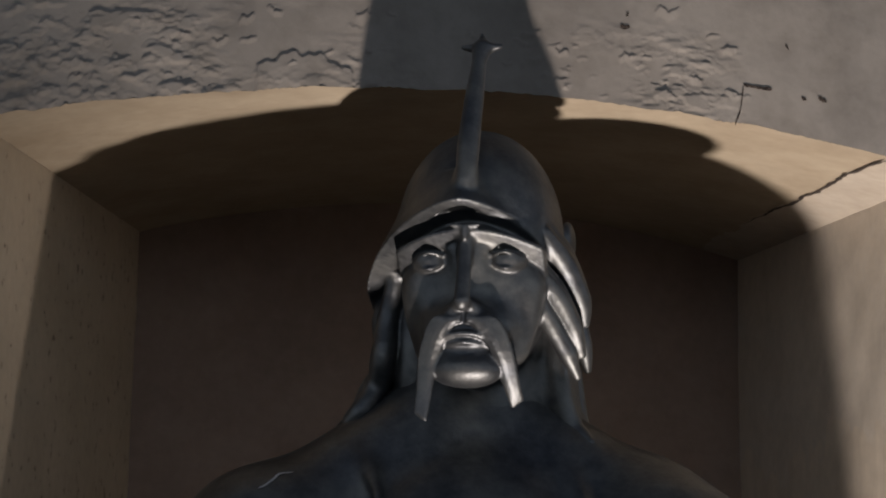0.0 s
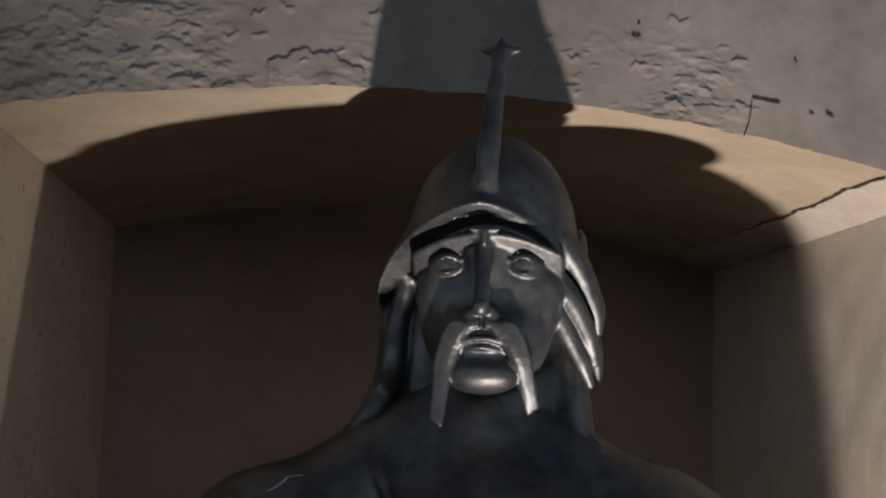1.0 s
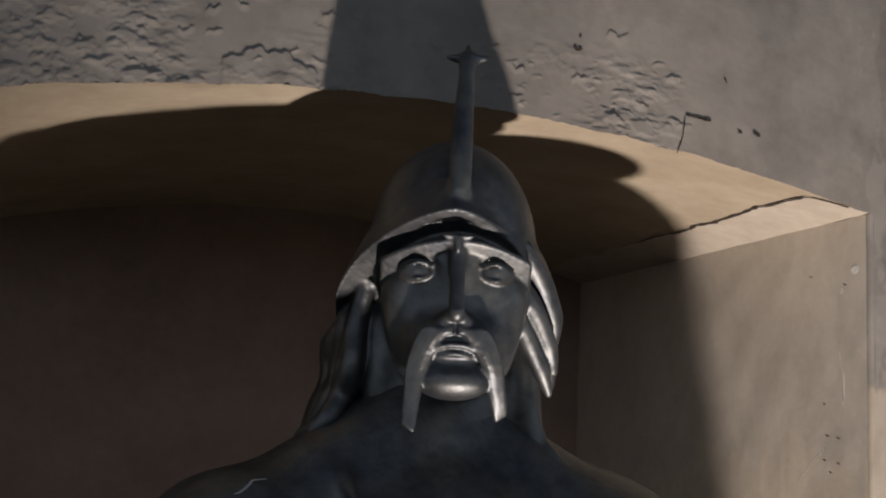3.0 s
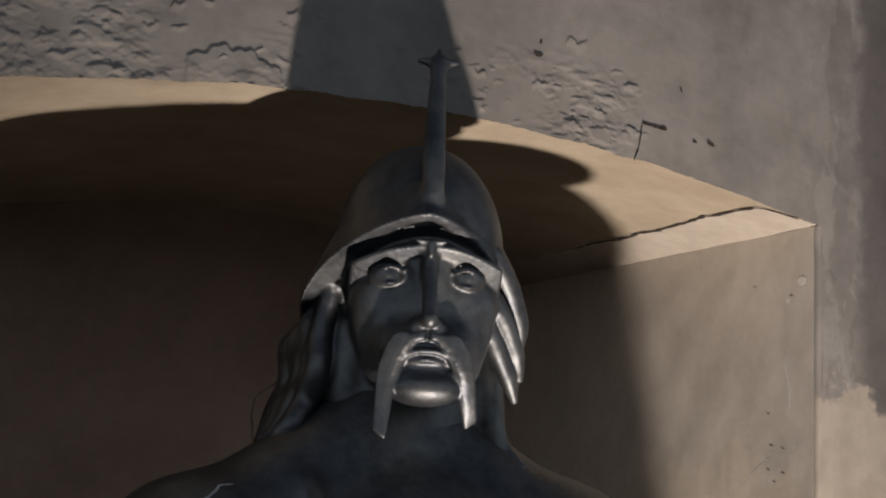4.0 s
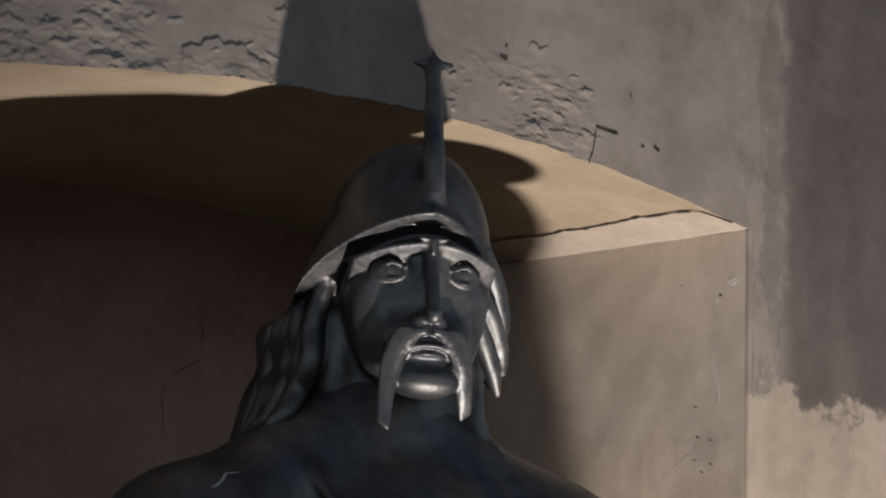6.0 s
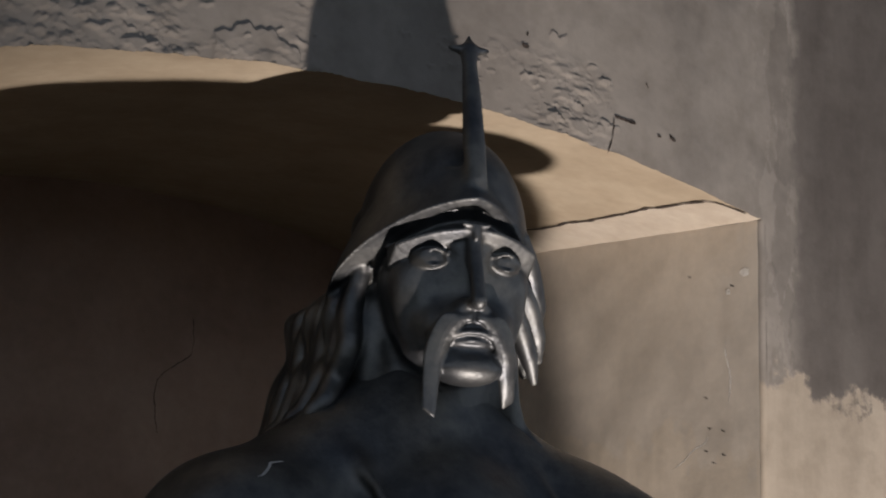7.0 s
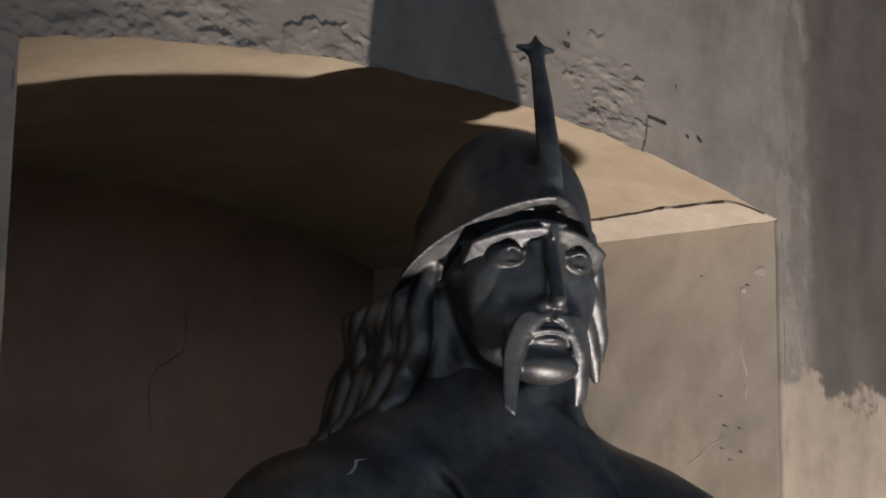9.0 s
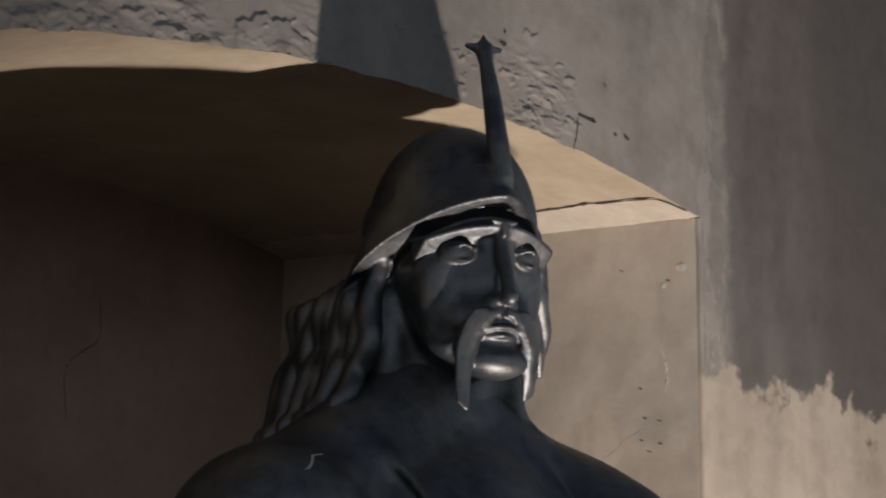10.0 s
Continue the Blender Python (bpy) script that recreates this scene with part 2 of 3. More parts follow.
def front_wall():
    xs = np.arange(-0.9, 1.3001, 0.0016)
    bottoms = [arch(x) + float(ragged(x)) if LEFT < x < RIGHT else SPRING for x in xs]
    pieces = [facing(xs, bottoms, 2.62, 260)]
    for x0, x1 in ((-0.9, LEFT - ROUND), (RIGHT + ROUND, 1.3)):
        side = np.linspace(x0, x1, int((x1 - x0) / 0.004))
        pieces.append(facing(side, [1.5] * len(side), SPRING, 190))
    pieces += [block(-7, -0.9, 0, 1.2, 0, 6), block(1.3, 7, 0, 1.2, 0, 6), block(-0.9, 1.3, 0, 1.2, 2.62, 6)]
    pieces += [block(-0.9, LEFT, 0, 0.04, 0, 1.5), block(RIGHT, 1.3, 0, 0.04, 0, 1.5), block(LEFT, RIGHT, 0, 0.8, 0, SILL)]
    pieces += [block(-0.9, 1.3, DEPTH + 0.03, 1.2, 0, 2.62), block(LEFT - 0.004, RIGHT + 0.004, 0.02, DEPTH + 0.03, 2.34, 2.62)]
    pieces += [block(-0.9, LEFT - 0.004, 0.045, DEPTH + 0.03, 0, 2.62), block(RIGHT + 0.004, 1.3, 0.045, DEPTH + 0.03, 0, 2.62)]
    return new("wall_north", mesh("wall_north", pieces, WALL))


tagged(front_wall(), "grey limewashed plaster wall with peeling flakes", "wall", kind="structure")



rng = np.random.default_rng(21)
KNOTS = np.cumsum(rng.uniform(0.004, 0.026, 60)) - 0.01
STEPS = np.repeat(np.cumsum(rng.normal(0, 0.0036, 30)), 2) * 0.8 + rng.normal(0, 0.0012, 60)
STEPS -= np.linspace(STEPS[0], STEPS[-1], 60)


def crack_at(y):
    """Where the long crack in the soffit runs, in broken straight stretches from the east springing to the back."""
    base = 0.528 + 0.030 * y + 0.055 * math.exp(-max(y, 0) / 0.007)
    return base + float(np.interp(y, KNOTS, STEPS)) + 0.0004 * math.sin(y * 610) * math.sin(y * 190)


edge = np.linspace(LEFT, RIGHT, 240)
LIP = relief(edge, np.array([arch(x) for x in edge]) + ragged(edge)) - 0.00015
rows = []
for y in [*np.linspace(0.0, 0.05, 30), *np.linspace(0.054, DEPTH + 0.02, 120)]:
    a = left_of(y)
    row = []
    for k, u in enumerate(np.linspace(0, 1, 240)):
        x = a + (RIGHT - a) * u
        near = max(0, 1 - y / 0.02)
        out = float(LIP[k]) * near if near else 0
        row.append((x, y + out, arch(x, y) + float(ragged(x)) * near + 0.0008 * rough(x, y, 0, 10) * (1 - near)))
    rows.append(row)
data = mesh("niche_soffit", [sheet(rows)], SOFFIT)
data.materials.append(CREAM)
for p in data.polygons:
    p.material_index = int(p.center.x > crack_at(p.center.y))
tagged(new("niche_soffit", data), "ochre plastered soffit of a shallow arched niche", "soffit", kind="structure")


def smooth_line(points, steps=5):
    """Points on a soft curve through the given ones."""
    p = [Vector(q) for q in points]
    p = [2 * p[0] - p[1], *p, 2 * p[-1] - p[-2]]
    out = []
    for i in range(1, len(p) - 2):
        for s in range(steps):
            t = s / steps
            out.append(0.5 * (2 * p[i] + (p[i + 1] - p[i - 1]) * t + (2 * p[i - 1] - 5 * p[i] + 4 * p[i + 1] - p[i + 2]) * t * t + (3 * p[i] - p[i - 1] - 3 * p[i + 1] + p[i + 2]) * t**3))
    return out + [p[-2]]


def ribbon(points, widths):
    """A flat strip along points on the plane of its first two coordinates."""
    verts, faces = [], []
    for i, p in enumerate(points):
        a, b = points[max(i - 1, 0)], points[min(i + 1, len(points) - 1)]
        d = (Vector(b) - Vector(a)).normalized()
        verts += [(Vector(p) + w * Vector((-d.y, d.x))) for w in (widths[i], -widths[i])]
        if i:
            n = 2 * i
            faces.append((n - 2, n - 1, n + 1, n))
    return verts, faces


ys = np.linspace(0.001, 0.50, 300)
rng = np.random.default_rng(8)
verts, faces = ribbon([(crack_at(y), y) for y in ys], [(0.0012 + 0.0012 * (0.5 + 0.5 * math.sin(i * 0.31 + 2 * math.sin(i * 0.083))) * min(1, 0.2 + i / 30) + 0.0007 * rng.random()) * min(1, (299 - i) / 90) for i in range(300)])
data = mesh("soffit_crack", [([(v.x, v.y, arch(v.x, v.y) - 0.0016) for v in verts], faces)], CRACK, False)
tagged(new("trim_soffit_crack", data), "open jagged crack across the plaster of the soffit", "crack", kind="structure")


def wall_mark(name, line, wide, label, seed):
    """A dirty gouge in the wall's face, along points x, z."""
    rng = np.random.default_rng(seed)
    pts = smooth_line([(x, z, 0) for x, z in line], 6)
    n = len(pts)
    pts = [(p.x, p.y + rng.uniform(-0.2, 0.2) * wide) for p in pts]
    verts, faces = ribbon(pts, [wide * (0.45 + 0.5 * rng.random()) * (0.35 if i in (0, n - 1) else 1) for i in range(n)])
    x, z = np.array([v.x for v in verts]), np.array([v.y for v in verts])
    y = relief(x, z) - 0.0012
    data = mesh(name, [(list(zip(x.tolist(), y.tolist(), z.tolist())), faces)], CRACK, False)
    return tagged(new(name, data), label, "crack", kind="structure")


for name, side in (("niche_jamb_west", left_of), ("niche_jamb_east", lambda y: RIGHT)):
    rows = []
    out = 1 if side(0) > 0 else -1
    turn = [(side(0) + out * ROUND * (1 - math.sin(a)), ROUND * (1 - math.cos(a))) for a in np.linspace(0, math.pi / 2, 7)]
    for z in np.linspace(0, 1, 240):
        row = []
        for x, y in [*turn, *((side(y), y) for y in np.linspace(0.008, DEPTH + 0.02, 90))]:
            zz = SILL + (SPRING + 0.06 * y - SILL) * z
            row.append((x + 0.0012 * rough(0, y, zz, 8) * min(1, y / 0.02), y + 0.0012 * rough(3, 0, zz, 30) * max(0, 1 - y / 0.02), zz))
        rows.append(row)
    cap = [(side(0), 0, SPRING), *[(x, y, SPRING) for x, y in turn]]
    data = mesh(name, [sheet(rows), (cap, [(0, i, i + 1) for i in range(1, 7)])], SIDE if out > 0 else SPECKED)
    data.materials.append(WALL)
    for p in data.polygons:
        p.material_index = int(p.center.y < ROUND)
    tagged(new(name, data), "worn plaster side of the niche, lightened to make up for grazing light", "wall", kind="structure")

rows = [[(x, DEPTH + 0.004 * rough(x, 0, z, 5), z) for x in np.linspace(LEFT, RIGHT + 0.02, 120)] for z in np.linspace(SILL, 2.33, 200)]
tagged(new("niche_back", mesh("niche_back", [sheet(rows)], BACK)), "plaster back of the niche with its shade put into the brown", "wall", kind="structure")
tagged(new("ground", mesh("ground", [block(-400, 400, -400, 0, -0.5, 0)], PAVING, False)), "worn grey stone paving", "ground", kind="structure")


wall_mark("trim_gouge", [(0.379, 2.2805), (0.392, 2.279), (0.409, 2.2775)], 0.0022, "short dark gouge in the plaster over the arch", 1)
wall_mark("trim_hairline", [(0.379, 2.279), (0.377, 2.264), (0.375, 2.252), (0.370, 2.238)], 0.0008, "hairline crack running down to the arch", 2)
wall_mark("trim_pit", [(0.440, 2.2705), (0.4425, 2.269), (0.445, 2.2695)], 0.0018, "small pit in the plaster", 3)
wall_mark("trim_pit", [(0.458, 2.272), (0.462, 2.2695), (0.466, 2.2675)], 0.0024, "small pit in the plaster", 4)
wall_mark("trim_pit", [(0.251, 2.335), (0.255, 2.3325), (0.260, 2.335)], 0.0026, "chipped hole in the plaster", 5)
wall_mark("trim_pit", [(0.257, 2.345), (0.259, 2.349)], 0.0016, "small pit in the plaster", 6)
wall_mark("trim_pit", [(0.424, 2.326), (0.427, 2.321)], 0.0014, "small pit in the plaster", 7)


def splash(y0, z0, wide, high, seed):
    """A thin lick of lime on the east side of the niche."""
    rng = np.random.default_rng(seed)
    spots = [(y0, z0)]
    for i in range(22):
        a = 2 * math.pi * i / 22
        r = 0.75 + 0.35 * rng.random()
        spots.append((y0 + wide * r * math.cos(a), z0 + high * r * math.sin(a)))
    verts = [(RIGHT + 0.0012 * rough(0, y, z, 8) * min(1, y / 0.02) - 0.0003, y, z) for y, z in spots]
    data = mesh("lime_splash", [(verts, [(0, 1 + i, 1 + (i + 1) % 22) for i in range(22)])], LIME, False)
    return tagged(new("trim_lime_splash", data), "pale lime splash on the plaster", "splash", kind="structure")


def jamb_mark(name, line, wide, mat, label, category, seed):
    """A lick of lime or a pit on the east side of the niche, along points y, z."""
    rng = np.random.default_rng(seed)
    pts = smooth_line([(y, z, 0) for y, z in line], 7)
    n = len(pts)
    verts, faces = ribbon([(p.x + rng.uniform(-0.3, 0.3) * wide, p.y + rng.uniform(-0.3, 0.3) * wide) for p in pts], [wide * (0.5 + 0.5 * rng.random()) * min(1, 0.15 + min(i, n - 1 - i) / 4) for i in range(n)])
    verts = [(RIGHT + 0.0012 * rough(0, v.x, v.y, 8) * min(1, v.x / 0.02) - 0.0002, v.x, v.y) for v in verts]
    return tagged(new(name, mesh(name, [(verts, faces)], mat, False)), label, category, kind="structure")


jamb_mark("trim_lime_run", [(0.060, 2.068), (0.058, 2.050), (0.053, 2.035), (0.051, 2.019), (0.055, 1.997)], 0.0017, LIME, "pale run of lime down the plaster", "splash", 1)
jamb_mark("trim_flake_edge", [(0.150, 1.926), (0.128, 1.936), (0.111, 1.948), (0.092, 1.955), (0.087, 1.966)], 0.0008, LIME, "pale broken edge of peeled limewash", "splash", 2)
splash(0.027, 2.144, 0.0080, 0.0055, 5)
splash(0.054, 2.125, 0.0045, 0.0035, 6)
for seed, (y, z, r) in enumerate(((0.048, 2.131, 0.0016), (0.091, 1.945, 0.0011), (0.063, 1.939, 0.0012), (0.079, 1.931, 0.0011), (0.086, 1.971, 0.0012), (0.064, 1.966, 0.0012), (0.091, 2.006, 0.0009), (0.117, 2.151, 0.0009))):
    jamb_mark("trim_jamb_pit", [(y - 0.004, z - 0.001), (y, z), (y + 0.003, z + 0.0015)], 0.7 * r, CRACK, "small dark pit in the plaster", "pit", 10 + seed)


def back_crack(line, seed):
    """A hairline crack in the back of the niche, along points x, z."""
    rng = np.random.default_rng(seed)
    pts = [(p.x + rng.uniform(-1, 1) * 0.0012, p.y) for p in smooth_line([(x, z, 0) for x, z in line], 8)]
    verts, faces = ribbon(pts, [rng.uniform(0.0002, 0.0008) for _ in pts])
    verts = [(v.x, DEPTH + 0.004 * rough(v.x, 0, v.y, 5) - 0.0012, v.y) for v in verts]
    tagged(new("trim_back_crack", mesh("trim_back_crack", [(verts, faces)], CRACK, False)), "hairline crack in the brown plaster", "crack", kind="structure")


back_crack([(0.283, 2.140), (0.282, 2.095), (0.256, 2.074), (0.233, 2.053), (0.231, 2.016), (0.236, 1.985)], 2)


# ---- the statue, modelled as a field of blended forms ----
class Clay:
    def __init__(self, low, high, step):
        self.low, self.step = np.array(low, float), step
        self.n = np.ceil((np.array(high) - low) / step).astype(int) + 1
        self.f = np.full(self.n, 0.06, np.float32)

    def _block(self, low, high, pad):
        a = np.clip(np.floor((np.array(low) - pad - self.low) / self.step).astype(int), 0, self.n)
        b = np.clip(np.ceil((np.array(high) + pad - self.low) / self.step).astype(int) + 1, 0, self.n)
        s = tuple(slice(i, j) for i, j in zip(a, b))
        axes = [self.low[k] + self.step * np.arange(a[k], b[k], dtype=np.float32) for k in range(3)]
        return s, np.meshgrid(*axes, indexing="ij")

    def put(self, form, k=0.006, cut=False):
        fn, low, high = form
        s, p = self._block(low, high, k + 5 * self.step)
        if 0 in self.f[s].shape:
            return
        d, f = fn(*p), self.f[s]
        if cut:
            d, f = d, -f
        h = np.maximum(k - np.abs(d - f), 0) / k
        out = np.minimum(d, f) - h * h * k / 4
        self.f[s] = -out if cut else out

    def both(self, make, k=0.006, cut=False):
        for side in (-1, 1):
            self.put(make(side), k, cut)

    def skin(self):
        """A mesh of the zero surface, by surface nets."""
        f, n = self.f, self.n
        inside = f < 0
        count = np.zeros(n - 1, np.uint8)
        for i in (0, 1):
            for j in (0, 1):
                for k in (0, 1):
                    count += inside[i : n[0] - 1 + i, j : n[1] - 1 + j, k : n[2] - 1 + k]
        cells = np.argwhere((count > 0) & (count < 8))
        index = np.full(n - 1, -1, np.int32)
        index[tuple(cells.T)] = np.arange(len(cells))
        total, hits = np.zeros((len(cells), 3)), np.zeros(len(cells))
        for axis in range(3):
            u, v = [k for k in range(3) if k != axis]
            for i in (0, 1):
                for j in (0, 1):
                    p = cells.copy()
                    p[:, u] += i
                    p[:, v] += j
                    q = p.copy()
                    q[:, axis] += 1
                    a, b = f[tuple(p.T)], f[tuple(q.T)]
                    on = (a < 0) != (b < 0)
                    w = np.where(on, a / np.where(on, a - b, 1), 0)
                    place_ = p.astype(float)
                    place_[:, axis] += w
                    total[on] += place_[on]
                    hits[on] += 1
        verts = self.low + self.step * total / hits[:, None]
        faces = []
        for axis in range(3):
            u, v = [k for k in range(3) if k != axis]
            a = [slice(None)] * 3
            b = [slice(None)] * 3
            a[axis], b[axis] = slice(0, -1), slice(1, None)
            edges = np.argwhere(inside[tuple(a)] != inside[tuple(b)])
            edges = edges[(edges[:, u] > 0) & (edges[:, v] > 0) & (edges[:, u] < n[u] - 1) & (edges[:, v] < n[v] - 1)]
            quad = []
            for i, j in ((1, 1), (0, 1), (0, 0), (1, 0)):
                c = edges.copy()
                c[:, u] -= i
                c[:, v] -= j
                quad.append(index[tuple(c.T)])
            quad = np.array(quad).T
            flip = inside[tuple(edges.T)] != (axis == 1)
            quad[~flip] = quad[~flip][:, ::-1]
            faces.append(quad)
        faces = np.concatenate(faces)
        for _ in range(3):
            total, hits = np.zeros_like(verts), np.zeros(len(verts))
            for i in range(4):
                a, b = faces[:, i], faces[:, (i + 1) % 4]
                for k in range(3):
                    total[:, k] += np.bincount(a, verts[b, k], len(verts)) + np.bincount(b, verts[a, k], len(verts))
                hits += np.bincount(a, minlength=len(verts)) + np.bincount(b, minlength=len(verts))
            verts = verts + 0.5 * (total / np.maximum(hits, 1)[:, None] - verts) * (hits > 0)[:, None]
        return verts, faces


def egg(c, r):
    c, r = np.array(c, np.float32), np.array(r, np.float32)

    def fn(x, y, z):
        a, b, d = (x - c[0]) / r[0], (y - c[1]) / r[1], (z - c[2]) / r[2]
        k0 = np.sqrt(a * a + b * b + d * d) + 1e-6
        k1 = np.sqrt((a / r[0]) ** 2 + (b / r[1]) ** 2 + (d / r[2]) ** 2) + 1e-6
        return k0 * (k0 - 1) / k1

    return fn, c - r, c + r


def rod(a, b, ra, rb):
    a, b = np.array(a, np.float32), np.array(b, np.float32)
    ab = b - a

    def fn(x, y, z):
        t = np.clip(((x - a[0]) * ab[0] + (y - a[1]) * ab[1] + (z - a[2]) * ab[2]) / (ab @ ab), 0, 1)
        return np.sqrt((x - a[0] - t * ab[0]) ** 2 + (y - a[1] - t * ab[1]) ** 2 + (z - a[2] - t * ab[2]) ** 2) - (ra + (rb - ra) * t)

    r = max(ra, rb)
    return fn, np.minimum(a, b) - r, np.maximum(a, b) + r


def strand(clay, points, radii, k=0.004, cut=False, steps=4):
    """One tapering round cord along a soft curve."""
    line = smooth_line(points, steps)
    rs = np.interp(np.linspace(0, 1, len(line)), np.linspace(0, 1, len(radii)), radii)
    rods = [rod(line[i], line[i + 1], float(rs[i]), float(rs[i + 1])) for i in range(len(line) - 1)]

    def fn(x, y, z):
        d = rods[0][0](x, y, z)
        for r in rods[1:]:
            d = np.minimum(d, r[0](x, y, z))
        return d

    clay.put((fn, np.min([r[1] for r in rods], 0), np.max([r[2] for r in rods], 0)), k, cut)


def brim(c):
    """The helmet's flaring rim: high at the brow, low at the sides and neck, open below."""

    def half(x):
        return np.where(x > c["cx"], c["rx"] - 0.019, c["rx"])

    def ahead(x, r, p):
        return c["cy"] - c["ry"] * np.clip(1 - np.clip(np.abs(x - c["cx"]) / r, 0, 1) ** p, 0, 1) ** (1 / p)

    def fn(x, y, z):
        low = c["front"] - c["slope"] * np.clip(y - ahead(x, half(x), c["prow"]) + ahead(x, c["rx"], 1.85) + c["ry"], 0, 0.16) - 0.06 * np.abs(x)
        h = z - low
        u, v = np.abs(x - c["cx"]) / half(x), np.abs(y - c["cy"]) / c["ry"]
        e = np.where(y < c["cy"], (u ** c["prow"] + v ** c["prow"]) ** (1 / c["prow"]), np.sqrt(u * u + v * v))
        outer = (e - 1 + h * c["lean"]) * 0.09
        inner = (1 - c["thick"] - np.where(x > 0, 0.54, 0.34) * ((x - c["cx"]) / c["rx"]) ** 2 - h * c["lean"] - e) * 0.09
        return np.maximum(np.maximum(outer, inner), np.maximum(-h, h - c["high"]) * 0.8)

    return fn, (c["cx"] - c["rx"], c["cy"] - c["ry"], c["front"] - 0.16), (c["cx"] + c["rx"], c["cy"] + c["ry"], c["front"] + c["high"])


def brow():
    """A ledge over both eyes with a flat slanting underside."""

    def fn(x, y, z):
        y0, z0 = -0.0885 + 6.0 * x * x, 0.0740 - 3.0 * x * x
        under = -0.587 * (y - y0) - 0.81 * (z - z0)
        return np.maximum(np.maximum(under, (z - z0 - 0.0035) * 0.9), np.maximum((y0 - y) * 0.8, np.maximum(np.abs(x) - 0.068, y + 0.035)))

    return fn, (-0.068, -0.09, 0.03), (0.068, -0.035, 0.08)


def head():
    """The head in its own frame: x to its left, y to the back, z up from 2 m over the ground."""
    c = Clay((-0.175, -0.135, -0.19), (0.13, 0.16, 0.285), 0.0016)
    c.put(egg((0, -0.004, 0.035), (0.064, 0.080, 0.085)))
    c.put(rod((0, -0.012, 0.052), (0, -0.024, -0.006), 0.0615, 0.0480), 0.01)
    c.put(rod((0, 0.030, -0.02), (0, 0.048, -0.20), 0.044, 0.054), 0.008)
    # cheekbones, hollows under the eyes, muzzle
    c.both(lambda s: rod((s * 0.047, -0.038, 0.032), (s * 0.040, -0.046, -0.026), 0.0165, 0.0130), 0.020)
    c.both(lambda s: egg((s * 0.028, -0.095, 0.026), (0.022, 0.024, 0.030)), 0.022, True)
    c.both(lambda s: egg((s * 0.058, -0.082, -0.030), (0.019, 0.036, 0.052)), 0.014, True)
    c.put(egg((0, -0.056, -0.008), (0.040, 0.031, 0.022)), 0.014)
    # sockets under one overhanging brow, eyes with heavy lids
    for s in (-1, 1):
        c.put(egg((s * 0.034, -0.090, 0.050), (0.022, 0.026, 0.017)), 0.006, True)
    c.put(brow(), 0.002)
    for s in (-1, 1):
        c.put(egg((s * 0.0350, -0.0598, 0.0505), (0.0165, 0.0165, 0.0105)), 0.002)
        strand(c, [(s * 0.018, -0.068, 0.0545), (s * 0.035, -0.0775, 0.0570), (s * 0.052, -0.062, 0.0535)], (0.0012, 0.0020, 0.0012), 0.0015)
        strand(c, [(s * 0.018, -0.067, 0.0500), (s * 0.035, -0.0755, 0.0425), (s * 0.051, -0.060, 0.0490)], (0.0012, 0.0022, 0.0012), 0.0015)
        strand(c, [(s * 0.017, -0.068, 0.0580), (s * 0.035, -0.0765, 0.0625), (s * 0.054, -0.061, 0.0565)], (0.0012, 0.0024, 0.0012), 0.001, True)
    # nose
    c.put(rod((0, -0.0795, 0.070), (0, -0.099, 0.010), 0.0064, 0.0070), 0.006)
    c.put(egg((0, -0.0980, 0.0068), (0.0064, 0.0075, 0.0062)), 0.005)
    c.both(lambda s: egg((s * 0.0066, -0.085, 0.0085), (0.0036, 0.008, 0.0044)), 0.006)
    # furrow between the brows
    c.put(rod((-0.0125, -0.0885, 0.0795), (0.0125, -0.0885, 0.0795), 0.0022, 0.0022), 0.001)
    c.put(rod((0, -0.0895, 0.0790), (0, -0.0885, 0.068), 0.0026, 0.0030), 0.001)
    # mouth and chin
    c.put(egg((0, -0.062, -0.036), (0.031, 0.0195, 0.016)), 0.008)
    c.put(egg((0, -0.062, -0.022), (0.028, 0.0230, 0.013)), 0.006)
    strand(c, [(-0.025, -0.0770, -0.0255), (-0.012, -0.0865, -0.0188), (0, -0.0885, -0.0175), (0.012, -0.0865, -0.0188), (0.025, -0.0770, -0.0255)], (0.0016, 0.0024, 0.0026, 0.0024, 0.0016), 0.003)
    strand(c, [(-0.020, -0.0770, -0.0262), (0, -0.0865, -0.0250), (0.020, -0.0770, -0.0262)], (0.0016, 0.0024, 0.0016), 0.003)
    strand(c, [(-0.020, -0.0805, -0.0245), (0, -0.0885, -0.0218), (0.020, -0.0805, -0.0245)], (0.0008, 0.0016, 0.0008), 0.001, True)
    c.put(egg((0, -0.0665, -0.0480), (0.033, 0.0220, 0.0155)), 0.010)
    c.put(egg((0, -0.0905, -0.0345), (0.019, 0.0075, 0.0055)), 0.004, True)
    c.both(lambda s: rod((s * 0.008, -0.0800, 0.002), (s * 0.031, -0.0730, -0.022), 0.0095, 0.0080), 0.005)
    # moustache in strands
    for s in (-1, 1):
        tip = (0.0425, -0.053, -0.078) if s > 0 else (0.0365, -0.080, -0.093)
        for i in range(5):
            o = 0.0034 * (i - 1.3)
            strand(
                c,
                [(s * 0.004, -0.0885, -0.002 - 0.001 * i), (s * (0.018 + o), -0.087 + 0.3 * abs(o), -0.010 + 0.6 * o), (s * ((0.0305 if s > 0 else 0.0285) + 1.1 * o), -0.081 + 0.5 * abs(o), -0.032), (s * ((0.038 if s > 0 else 0.0335) + 0.8 * o), 0.5 * tip[1] - 0.038 + 0.3 * abs(o), -0.060), (s * (tip[0] + 0.6 * o), tip[1], tip[2] + 0.0015 * i)],
                (0.0028, 0.0030, 0.0029, 0.0028, 0.0022),
                0.0005,
            )
